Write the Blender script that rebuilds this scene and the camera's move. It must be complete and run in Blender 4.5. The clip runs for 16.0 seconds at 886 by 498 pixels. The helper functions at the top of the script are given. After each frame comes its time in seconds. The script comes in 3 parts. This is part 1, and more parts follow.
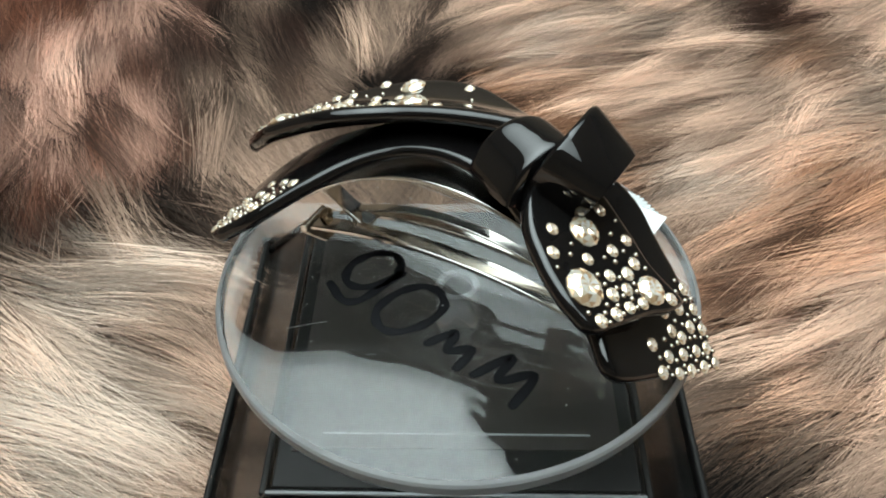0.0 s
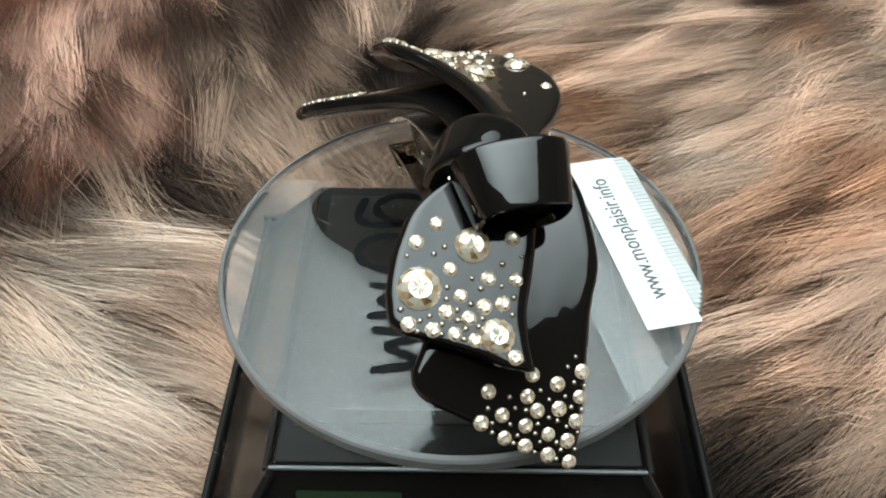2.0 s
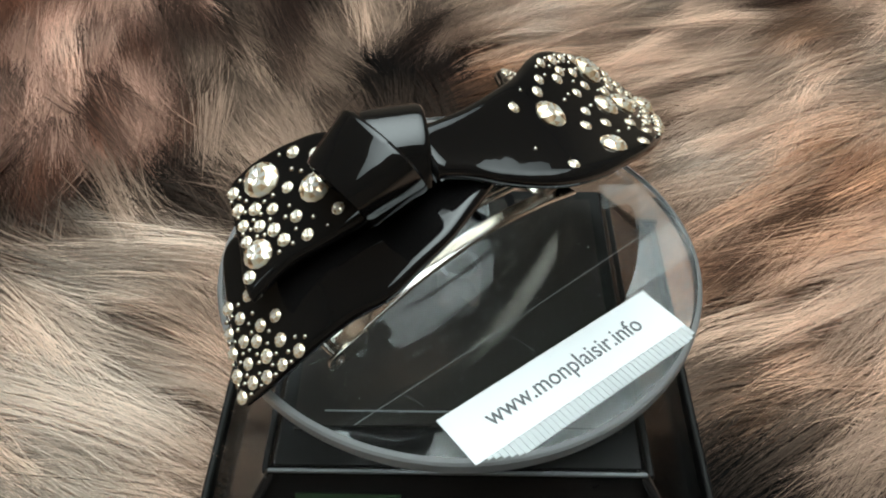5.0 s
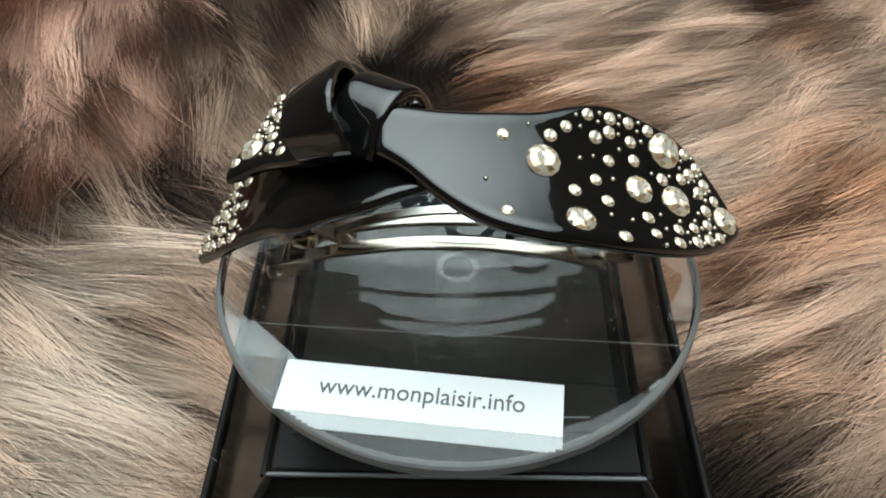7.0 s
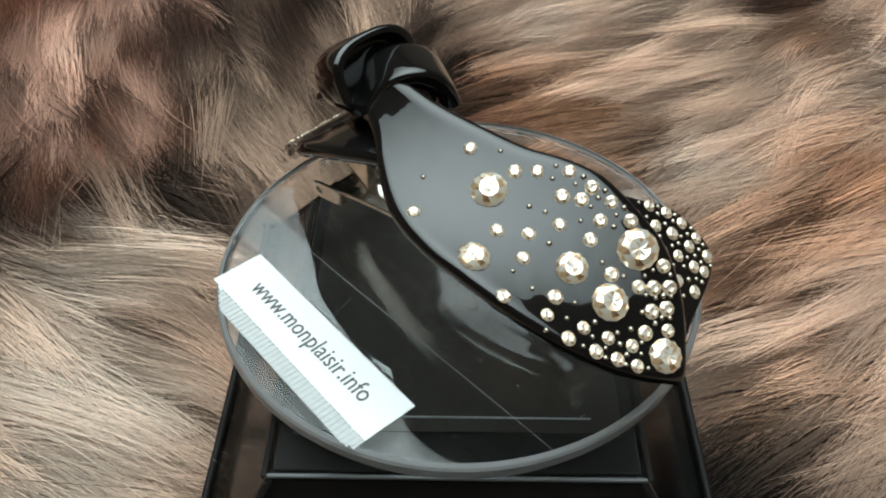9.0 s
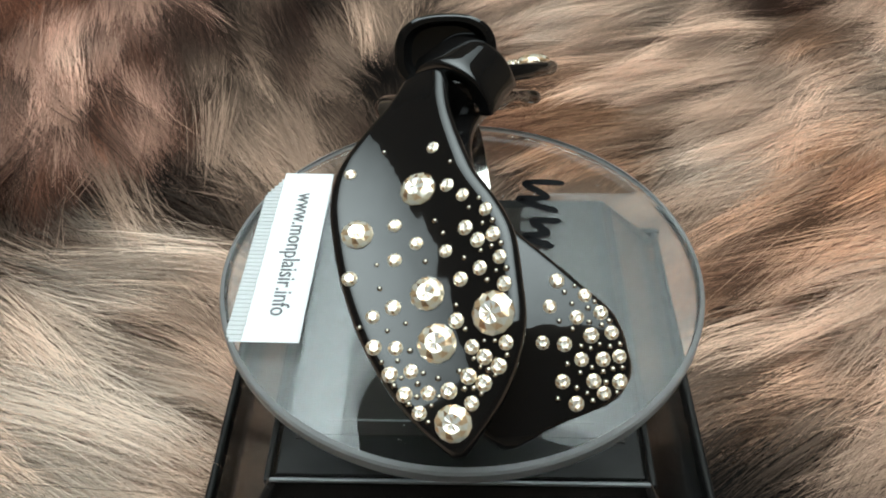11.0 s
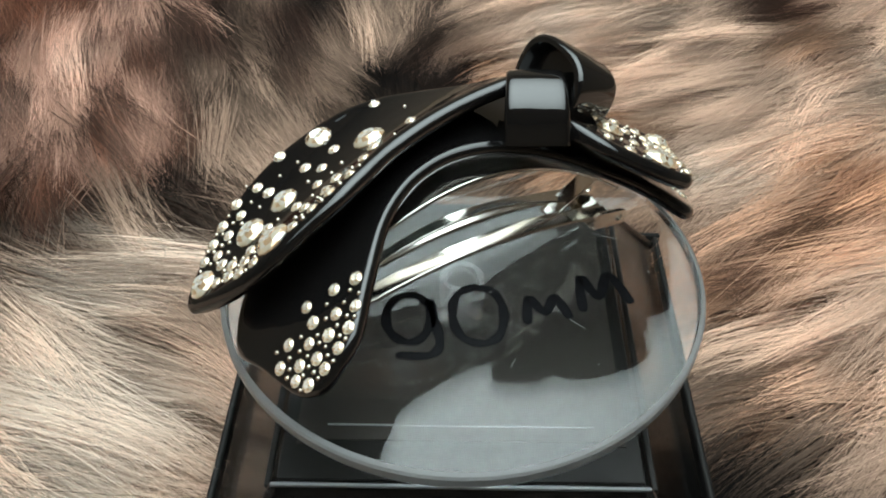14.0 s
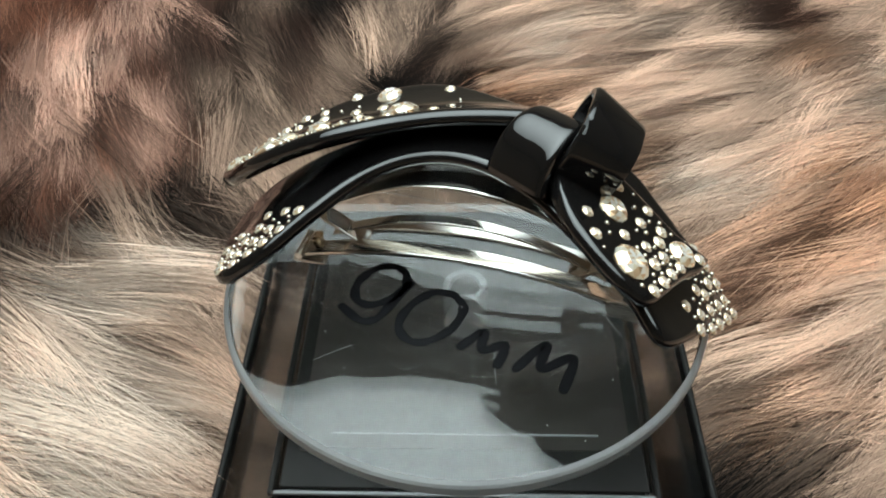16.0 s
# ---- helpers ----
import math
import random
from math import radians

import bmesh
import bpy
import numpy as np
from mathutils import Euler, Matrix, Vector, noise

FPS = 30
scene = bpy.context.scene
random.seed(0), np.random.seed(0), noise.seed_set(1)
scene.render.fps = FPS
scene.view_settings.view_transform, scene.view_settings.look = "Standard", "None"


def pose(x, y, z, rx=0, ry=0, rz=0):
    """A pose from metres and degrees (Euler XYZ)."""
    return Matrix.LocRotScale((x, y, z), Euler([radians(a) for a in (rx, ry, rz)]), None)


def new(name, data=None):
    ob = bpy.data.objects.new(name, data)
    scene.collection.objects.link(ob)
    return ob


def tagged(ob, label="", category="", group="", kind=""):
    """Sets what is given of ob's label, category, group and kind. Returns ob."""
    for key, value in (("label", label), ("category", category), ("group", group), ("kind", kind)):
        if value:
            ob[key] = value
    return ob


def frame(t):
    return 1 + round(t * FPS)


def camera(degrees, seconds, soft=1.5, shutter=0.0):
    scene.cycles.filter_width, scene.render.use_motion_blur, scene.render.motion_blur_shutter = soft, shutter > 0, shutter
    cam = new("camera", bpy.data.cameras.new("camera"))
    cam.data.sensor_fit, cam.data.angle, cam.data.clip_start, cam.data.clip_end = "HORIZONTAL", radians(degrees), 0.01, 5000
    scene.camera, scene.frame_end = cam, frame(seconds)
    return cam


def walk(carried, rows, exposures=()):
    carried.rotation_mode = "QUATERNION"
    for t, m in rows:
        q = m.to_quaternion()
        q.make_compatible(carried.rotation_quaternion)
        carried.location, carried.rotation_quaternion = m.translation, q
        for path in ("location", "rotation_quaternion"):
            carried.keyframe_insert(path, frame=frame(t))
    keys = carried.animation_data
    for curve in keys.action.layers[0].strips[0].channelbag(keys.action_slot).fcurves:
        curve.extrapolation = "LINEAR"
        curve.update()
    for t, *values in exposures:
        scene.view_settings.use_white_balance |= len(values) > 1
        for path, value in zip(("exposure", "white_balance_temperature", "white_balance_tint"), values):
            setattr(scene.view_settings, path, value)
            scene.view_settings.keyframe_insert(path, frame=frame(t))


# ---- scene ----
# ---- camera: a phone held about 15 cm from the disc, which only sways a little ----
cam = camera(54.07, 16.0, 2.0)
MM = 0.001
ELEV, REACH, ROLL = radians(44.7), 152.0, radians(-0.536)
# seconds, turn to the side and tilt in degrees
GAZE = [(0, -0.977, 1.736), (0.5, -0.921, 1.28), (1, -0.921, 0.853), (1.5, -0.977, 0.537), (2, -1.092, 0.196),
        (2.5, -1.092, 0.081), (3, -1.148, 0.224), (3.5, -1.148, 0.28), (4, -1.092, 0.252), (6.5, -1.033, 0.565),
        (7, -0.977, 0.595), (7.5, -1.063, 0.681), (8, -0.977, 0.709), (8.5, -1.033, 0.681), (9, -1.033, 0.681),
        (11.5, -1.232, 0.966), (12, -1.176, 0.966), (12.5, -1.118, 1.196), (13, -1.176, 1.138), (13.5, -1.348, 1.226),
        (14, -1.264, 1.224), (14.5, -1.176, 1.28), (15, -1.234, 1.337), (15.5, -1.292, 1.395), (16, -1.491, 1.738)]


def gaze(yaw, tilt):
    c, s = math.cos(ELEV), math.sin(ELEV)
    right, up, ahead = Vector((1, 0, 0)), Vector((0, s, c)), Vector((0, c, -s))
    a, b = radians(yaw), radians(tilt)
    right, ahead = right * math.cos(a) - ahead * math.sin(a), right * math.sin(a) + ahead * math.cos(a)
    up, ahead = up * math.cos(b) - ahead * math.sin(b), up * math.sin(b) + ahead * math.cos(b)
    right, up = right * math.cos(ROLL) - up * math.sin(ROLL), right * math.sin(ROLL) + up * math.cos(ROLL)
    m = Matrix((right, up, -ahead)).transposed().to_4x4()
    return Matrix.Translation((0, -REACH * c * MM, REACH * s * MM)) @ m


walk(cam, [(t, gaze(a, b)) for t, a, b in GAZE], [(0, -0.06), (1.5, -0.15), (3.5, -0.38), (7, -0.42), (9, -0.46), (11.5, -0.31), (12.5, -0.22), (14.5, -0.14), (16, -0.08)])

# ---- light: a dim room with one large ceiling panel ----
world = bpy.data.worlds.new("room_light")
scene.world = world
world.use_nodes = True
world.node_tree.nodes["Background"].inputs["Color"].default_value = (1.0, 0.92, 0.82, 1)
world.node_tree.nodes["Background"].inputs["Strength"].default_value = 0.10


def ceiling_panel():
    """A large lit diffuser over the table, brightest in its middle."""
    m = bpy.data.materials.new("lit_diffuser")
    m.use_nodes = True
    n, l = m.node_tree.nodes, m.node_tree.links
    n.clear()
    out, glow, co, mp, grad, span = (n.new(k) for k in ("ShaderNodeOutputMaterial", "ShaderNodeEmission", "ShaderNodeTexCoord", "ShaderNodeMapping", "ShaderNodeTexGradient", "ShaderNodeMapRange"))
    grad.gradient_type = "SPHERICAL"
    mp.inputs["Scale"].default_value, mp.inputs["Location"].default_value = (0.85, 0.52, 1.0), (0, 0.11, 0)
    span.inputs["To Min"].default_value, span.inputs["To Max"].default_value = 1.0, 8.4
    span.interpolation_type = "SMOOTHSTEP"
    glow.inputs["Color"].default_value = (0.83, 0.965, 0.97, 1)
    l.new(co.outputs["Object"], mp.inputs["Vector"])
    l.new(mp.outputs["Vector"], grad.inputs["Vector"])
    l.new(grad.outputs["Fac"], span.inputs["Value"])
    l.new(span.outputs["Result"], glow.inputs["Strength"])
    l.new(glow.outputs["Emission"], out.inputs["Surface"])
    me = bpy.data.meshes.new("ceiling_light")
    w, d, h = 0.79, 1.1, 0.04
    v = [(x, y, z) for z in (0, h) for x, y in ((-w, -d), (w, -d), (w, d), (-w, d))]
    me.from_pydata(v, [], [(3, 2, 1, 0), (4, 5, 6, 7), (0, 1, 5, 4), (1, 2, 6, 5), (2, 3, 7, 6), (3, 0, 4, 7)])
    me.materials.append(m)
    ob = tagged(new("ceiling_light", me), "large flat white lit ceiling panel", "ceiling light")
    ob.location = (-0.01, 0.35, 1.2)


ceiling_panel()


# ---- materials ----
def material(name, colour, rough=0.5, metal=0.0, **more):
    m = bpy.data.materials.new(name)
    m.use_nodes = True
    b = m.node_tree.nodes["Principled BSDF"]
    b.inputs["Base Color"].default_value = (*colour, 1)
    b.inputs["Roughness"].default_value = rough
    b.inputs["Metallic"].default_value = metal
    for key, value in more.items():
        b.inputs[key.replace("_", " ")].default_value = value
    return m


def noise_bump(m, scale, strength, distance=0.0002, detail=3.0):
    n = m.node_tree.nodes
    tex, bump, co = n.new("ShaderNodeTexNoise"), n.new("ShaderNodeBump"), n.new("ShaderNodeTexCoord")
    tex.inputs["Scale"].default_value, tex.inputs["Detail"].default_value = scale, detail
    bump.inputs["Strength"].default_value, bump.inputs["Distance"].default_value = strength, distance
    m.node_tree.links.new(co.outputs["Object"], tex.inputs["Vector"])
    m.node_tree.links.new(tex.outputs["Fac"], bump.inputs["Height"])
    m.node_tree.links.new(bump.outputs["Normal"], n["Principled BSDF"].inputs["Normal"])
    return m


def noise_rough(m, scale, low, high, stretch=(1, 1, 1)):
    n = m.node_tree.nodes
    tex, ramp, co, mp = (n.new(k) for k in ("ShaderNodeTexNoise", "ShaderNodeMapRange", "ShaderNodeTexCoord", "ShaderNodeMapping"))
    tex.inputs["Scale"].default_value, tex.inputs["Detail"].default_value = scale, 5
    mp.inputs["Scale"].default_value = stretch
    ramp.inputs["From Min"].default_value, ramp.inputs["From Max"].default_value = 0.35, 0.7
    ramp.inputs["To Min"].default_value, ramp.inputs["To Max"].default_value = low, high
    m.node_tree.links.new(co.outputs["Object"], mp.inputs["Vector"])
    m.node_tree.links.new(mp.outputs["Vector"], tex.inputs["Vector"])
    m.node_tree.links.new(tex.outputs["Fac"], ramp.inputs["Value"])
    m.node_tree.links.new(ramp.outputs["Result"], n["Principled BSDF"].inputs["Roughness"])
    return m


black_acetate = noise_bump(noise_rough(material("black_acetate", (0.006, 0.0055, 0.0055), 0.05, IOR=1.6), 160, 0.02, 0.06), 150, 0.5, 0.0003, 1.5)
black_plastic = noise_rough(material("black_plastic", (0.012, 0.011, 0.011), 0.2, IOR=1.45), 220, 0.12, 0.28)
solar_glass = noise_rough(material("solar_glass", (0.009, 0.0085, 0.008), 0.5, IOR=1.25), 120, 0.4, 0.6)
smoked_acrylic = noise_rough(material("smoked_acrylic", (0.31, 0.30, 0.29), 0.15, Transmission_Weight=1.0, IOR=1.2), 90, 0.1, 0.22)
solar_cell = noise_bump(noise_rough(material("solar_cell", (0.046, 0.042, 0.038), 0.6, IOR=1.1), 200, 0.4, 0.6), 400, 0.2)
# pale grey for the painted reflection line
reflection_pale = material("reflection_pale", (0.30, 0.32, 0.33), 0.4)
# grey for the highlight painted along the cover's front edge
highlight_grey = material("highlight_grey", (0.14, 0.145, 0.15), 0.35)
clear_acrylic = material("clear_acrylic", (0.97, 0.98, 0.98), 0.0, Transmission_Weight=1.0, IOR=1.40)
stem_acrylic = material("stem_acrylic", (0.92, 0.93, 0.93), 0.02, Transmission_Weight=0.94, IOR=1.49)
dust_grey = material("dust_grey", (0.45, 0.45, 0.44), 0.8)
scratch_white = material("scratch_white", (0.30, 0.31, 0.31), 0.6)
steel = noise_rough(material("polished_steel", (0.86, 0.83, 0.78), 0.14, 1.0), 120, 0.08, 0.2, (1, 3, 3))
gilt = material("gilt_metal", (0.75, 0.6, 0.42), 0.2, 1.0)
bead_metal = material("bead_metal", (0.46, 0.41, 0.34), 0.1, 1.0)
label_paper = noise_rough(material("label_paper", (0.74, 0.745, 0.75), 0.45), 400, 0.35, 0.55)
label_ink = material("label_ink", (0.10, 0.10, 0.105), 0.6)
marker_ink = noise_rough(material("marker_ink", (0.006, 0.006, 0.007), 0.5, Specular_IOR_Level=0.08), 300, 0.4, 0.7)
tape_film = material("tape_film", (0.98, 0.99, 0.99), 0.02, Transmission_Weight=1.0, IOR=1.4)
rim_frost = material("rim_frost", (0.46, 0.465, 0.47), 0.35, Transmission_Weight=0.6, IOR=1.45)
frosted = noise_bump(material("saw_cut_tape", (0.9, 0.92, 0.92), 0.45, Transmission_Weight=0.6, IOR=1.4), 900, 0.4)
green_print = material("green_print", (0.012, 0.028, 0.012), 0.4)


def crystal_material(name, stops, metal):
    """Foil-backed cut glass: random colours per facet paint in bright and dark reflections."""
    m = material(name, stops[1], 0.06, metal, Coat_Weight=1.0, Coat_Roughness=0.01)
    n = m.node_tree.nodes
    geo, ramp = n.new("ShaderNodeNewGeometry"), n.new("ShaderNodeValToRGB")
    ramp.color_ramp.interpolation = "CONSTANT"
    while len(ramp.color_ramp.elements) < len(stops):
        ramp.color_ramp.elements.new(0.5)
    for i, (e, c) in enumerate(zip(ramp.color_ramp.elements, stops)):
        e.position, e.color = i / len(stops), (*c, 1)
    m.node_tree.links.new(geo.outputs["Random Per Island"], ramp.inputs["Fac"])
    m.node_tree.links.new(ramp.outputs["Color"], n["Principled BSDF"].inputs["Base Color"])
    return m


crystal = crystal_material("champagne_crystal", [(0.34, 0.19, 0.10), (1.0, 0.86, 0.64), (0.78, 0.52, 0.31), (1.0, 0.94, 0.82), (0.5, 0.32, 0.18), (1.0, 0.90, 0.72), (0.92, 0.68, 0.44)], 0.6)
# the table's brighter reflection is put into its paler colours
crystal_table = crystal_material("crystal_table_glints", [(1.0, 0.97, 0.90), (1.0, 0.90, 0.72), (0.72, 0.45, 0.26), (1.0, 0.98, 0.94), (0.95, 0.78, 0.56), (1.0, 0.95, 0.85)], 0.55)


def fur_material():
    m = material("fur", (0.4, 0.3, 0.2), 0.65)
    n, l = m.node_tree.nodes, m.node_tree.links
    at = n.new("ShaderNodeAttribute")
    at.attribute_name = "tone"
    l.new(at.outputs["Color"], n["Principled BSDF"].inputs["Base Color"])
    n["Principled BSDF"].inputs["Specular IOR Level"].default_value = 0.05
    return m


fur_hair = fur_material()


def hide_material():
    m = fur_material()
    m.name = "fur_hide"
    m.node_tree.nodes["Principled BSDF"].inputs["Roughness"].default_value = 0.9
    return noise_bump(m, 500, 0.6, 0.002)


fur_hide = hide_material()
wall_paint = noise_bump(material("wall_paint", (0.27, 0.205, 0.15), 0.8), 40, 0.1, 0.001)
ceiling_paint = noise_bump(material("ceiling_paint", (0.44, 0.375, 0.31), 0.8), 40, 0.1, 0.001)
table_wood = noise_rough(material("table_wood", (0.16, 0.10, 0.06), 0.5), 30, 0.35, 0.6, (1, 8, 1))


# ---- mesh helpers, in millimetres ----
def mesh_object(name, bm, mat, smooth=40):
    me = bpy.data.meshes.new(name)
    bmesh.ops.scale(bm, vec=(MM, MM, MM), verts=bm.verts)
    bmesh.ops.recalc_face_normals(bm, faces=bm.faces)
    bm.to_mesh(me)
    bm.free()
    for x in (mat if isinstance(mat, (list, tuple)) else [mat]):
        me.materials.append(x)
    if smooth:
        for f in me.polygons:
            f.use_smooth = True
        me.set_sharp_from_angle(angle=radians(smooth))
    return new(name, me)


def part(name, bm, mat, parent, label="", smooth=40):
    ob = mesh_object(name, bm, mat, smooth)
    ob.parent = parent
    return tagged(ob, label)


def bevel(ob, width, segments=2, angle=40):
    m = ob.modifiers.new("rounded", "BEVEL")
    m.width, m.segments, m.limit_method, m.angle_limit = width * MM, segments, "ANGLE", radians(angle)
    return ob


def box(bm, x0, x1, y0, y1, z0, z1):
    m = Matrix.LocRotScale(((x0 + x1) / 2, (y0 + y1) / 2, (z0 + z1) / 2), None, (x1 - x0, y1 - y0, z1 - z0))
    bmesh.ops.create_cube(bm, size=1, matrix=m)
    return bm


def lathe(bm, profile, n=96, at=(0, 0, 0), close=True):
    rings = []
    for r, z in profile:
        if r < 1e-6:
            rings.append([bm.verts.new((at[0], at[1], at[2] + z))])
        else:
            rings.append([bm.verts.new((at[0] + r * math.cos(2 * math.pi * i / n), at[1] + r * math.sin(2 * math.pi * i / n), at[2] + z)) for i in range(n)])
    for a, b in zip(rings, rings[1:]):
        for i in range(n):
            j = (i + 1) % n
            if len(a) == 1 and len(b) == 1:
                continue
            if len(a) == 1:
                bm.faces.new((a[0], b[i], b[j]))
            elif len(b) == 1:
                bm.faces.new((a[i], b[0], a[j]))
            else:
                bm.faces.new((a[i], b[i], b[j], a[j]))
    return bm


def smooth_curve(points, x):
    """A smooth line (cubic) through points, at x."""
    xs, ys = [p[0] for p in points], [p[1] for p in points]
    x = min(max(x, xs[0]), xs[-1])
    i = max(0, min(len(xs) - 2, int(np.searchsorted(xs, x)) - 1))
    d = [(ys[k + 1] - ys[k]) / (xs[k + 1] - xs[k]) for k in range(len(xs) - 1)]

    def slope(k):
        if k == 0:
            return d[0]
        if k == len(xs) - 1:
            return d[-1]
        w = xs[k + 1] - xs[k - 1]
        return (d[k - 1] * (xs[k + 1] - xs[k]) + d[k] * (xs[k] - xs[k - 1])) / w
    h = xs[i + 1] - xs[i]
    u = (x - xs[i]) / h
    return ((2 * u**3 - 3 * u**2 + 1) * ys[i] + (u**3 - 2 * u**2 + u) * h * slope(i)
            + (3 * u**2 - 2 * u**3) * ys[i + 1] + (u**3 - u**2) * h * slope(i + 1))


def surface_normal(height, x, y):
    e = 0.05
    return Vector((-(height(x + e, y) - height(x - e, y)) / (2 * e), -(height(x, y + e) - height(x, y - e)) / (2 * e), 1)).normalized()


def leaf(low, high, height, thick, nx=80, ny=22, na=8):
    """A curved plate with a rounded rim between two outlines y(x), under the surface z = height(x, y)."""
    bm = bmesh.new()
    x0, x1 = max(low[0][0], high[0][0]), min(low[-1][0], high[-1][0])
    loops = []
    for i in range(nx + 1):
        x = x0 + (x1 - x0) * (0.5 - 0.5 * math.cos(math.pi * i / nx))
        a, b = smooth_curve(low, x), smooth_curve(high, x)
        if b - a < 0.6:
            a, b = (a + b) / 2 - 0.3, (a + b) / 2 + 0.3
        end = min(1.0, min(x - x0, x1 - x) / (thick * 0.5))
        swell = 0.25 + 0.75 * math.sqrt(max(0.0, 1 - (1 - end) ** 2))
        rho = min(thick * 0.55, (b - a) * 0.48)
        half = thick / 2
        track = [(a + rho + (b - a - 2 * rho) * j / ny, half * (1 - swell)) for j in range(ny + 1)]
        track += [(b - rho + rho * math.sin(math.pi * k / na), half * (1 - swell * math.cos(math.pi * k / na))) for k in range(1, na)]
        track += [(b - rho - (b - a - 2 * rho) * j / ny, half * (1 + swell)) for j in range(ny + 1)]
        track += [(a + rho - rho * math.sin(math.pi * k / na), half * (1 + swell * math.cos(math.pi * k / na))) for k in range(1, na)]
        loops.append([bm.verts.new(Vector((x, y, height(x, y))) - surface_normal(height, x, y) * d) for y, d in track])
    n = len(loops[0])
    for p, q in zip(loops, loops[1:]):
        for k in range(n):
            j = (k + 1) % n
            bm.faces.new((p[k], q[k], q[j], p[j]))
    bm.faces.new(loops[0])
    bm.faces.new(loops[-1][::-1])
    return bm


# ---- the room, closed round the table ----
BASE_TOP, GROUND = -15.0, -40.0
TABLE = -50.0


def room():
    bm = box(bmesh.new(), -2000, 2000, -2000, 2000, -850, -800)
    tagged(mesh_object("floor", bm, wall_paint), "plain dull floor of the room", "floor", kind="structure")
    for name, b in (("wall_north", (-2000, 2000, 2000, 2100)), ("wall_south", (-2000, 2000, -2100, -2000)),
                    ("wall_west", (-2100, -2000, -2000, 2000)), ("wall_east", (2000, 2100, -2000, 2000))):
        tagged(mesh_object(name, box(bmesh.new(), *b, -800, 1240), wall_paint), "plain dull painted wall", "wall", kind="structure")
    tagged(mesh_object("ceiling", box(bmesh.new(), -2100, 2100, -2100, 2100, 1240, 1340), ceiling_paint), "plain pale ceiling", "ceiling", kind="structure")
    table = tagged(new("table"), "dark wooden table under the fur throw", "table")
    part("tabletop", box(bmesh.new(), -600, 600, -450, 600, TABLE - 30, TABLE), table_wood, table)
    for x in (-560, 510):
        for y in (-410, 510):
            part("leg", box(bmesh.new(), x, x + 50, y, y + 50, -800, TABLE - 30), table_wood, table)


room()

# ---- the fur throw ----
FUR_TONES = {"W": (0.67, 0.525, 0.425), "C": (0.73, 0.475, 0.347), "P": (0.52, 0.285, 0.212), "G": (0.28, 0.185, 0.135), "T": (0.43, 0.212, 0.120), "R": (0.105, 0.037, 0.021), "B": (0.034, 0.0165, 0.0115), "D": (0.006, 0.0042, 0.0036)}
# the pelts' colours, a letter for each centimetre from the near edge to the far one
FUR_MAP = ["CCCCCCCCWWWCGDDDDDDDDDDDBCCCCCCCC", "CCCCCCCCWWWCGDDDDDDDDDDBGCCCCCCCC", "CCCCCCCWWWWCGDDDDDDDDDGGCCCCCCCCC", "CCCCCCCWWWWCGGGGDDDDGGTCTCCCCCCCC",
           "CCCCCCGCWWCCGGGGGDDGGGGTGCCCCCCCC", "CCCCCBGWWCCGGGGGGGGGGGGCCCCCCCCCC", "CCCCBBGWWWCGBBGGGGGGTTBTCGCCCCCCC", "BBBBDDBCWWGBBBGGGGGGGTBRTTCCCCCCC",
           "DDDDDDDDGBDDGGGGGGGGTGGTBTRTTTTTT", "RRRRBRBDDDBCGGGGGGGGGGCCTRTTTTTTT", "RRRRBRBRBDGCGGGGGGTTTGWWCTRTTTTTT", "RRPPPPRPRBGCGBBBBRTTGGWCCTTCCCCCC",
           "RRPRPRRPRBGCGDDDBRTTTGCGGCCTCCCCC", "RRBPPPRPBGGGBGDDBTTTTGGCCCCCCCCCC", "RRBPPRPBBGGBGDDDBRTCCCCCGGCCWCCCC", "RRRPPPRBGGGBCDDDDTTTTCCCCGCTCCCCC",
           "RRRPWPBBBBBDGBDBBTCCCCCCCGTRCWCCC", "RRPPPRPBBGDBGCGDBCWWCCCCCBBTCCCCC", "RRRPPPPBDBBDBGGBGCCWCCWCCBBRCCCCC", "RRRRPPBBBGDDBGGBGCCCCCCCCBBRCCCCC"]
# x, y and heading of the hairs in degrees
FUR_FLOW = [(-80, 15, -20), (-79, -6, -16), (-59, -19, -12), (-115, 125, -72), (-86, 135, -70), (-45, 132, -55), (-97, 47, -15), (-73, 34, -32), (-118, 76, -68), (-19, 116, -75),
            (33, 136, -165), (14, 110, -150), (71, 105, -172), (64, 71, -135), (111, 114, -150), (92, 67, -145), (69, 41, -158), (59, 16, -162), (77, 17, -155), (52, -17, -165),
            (76, -17, -132), (-31, 96, -60), (-55, 82, -58), (0, 60, -95)]


def fur_heading(x, y):
    hx, hy = 0, 0
    for px, py, heading in FUR_FLOW:
        w = 1 / ((x - px) ** 2 + (y - py) ** 2 + 60) ** 1.6
        hx += math.cos(radians(heading)) * w
        hy += math.sin(radians(heading)) * w
    return math.atan2(hy, hx)


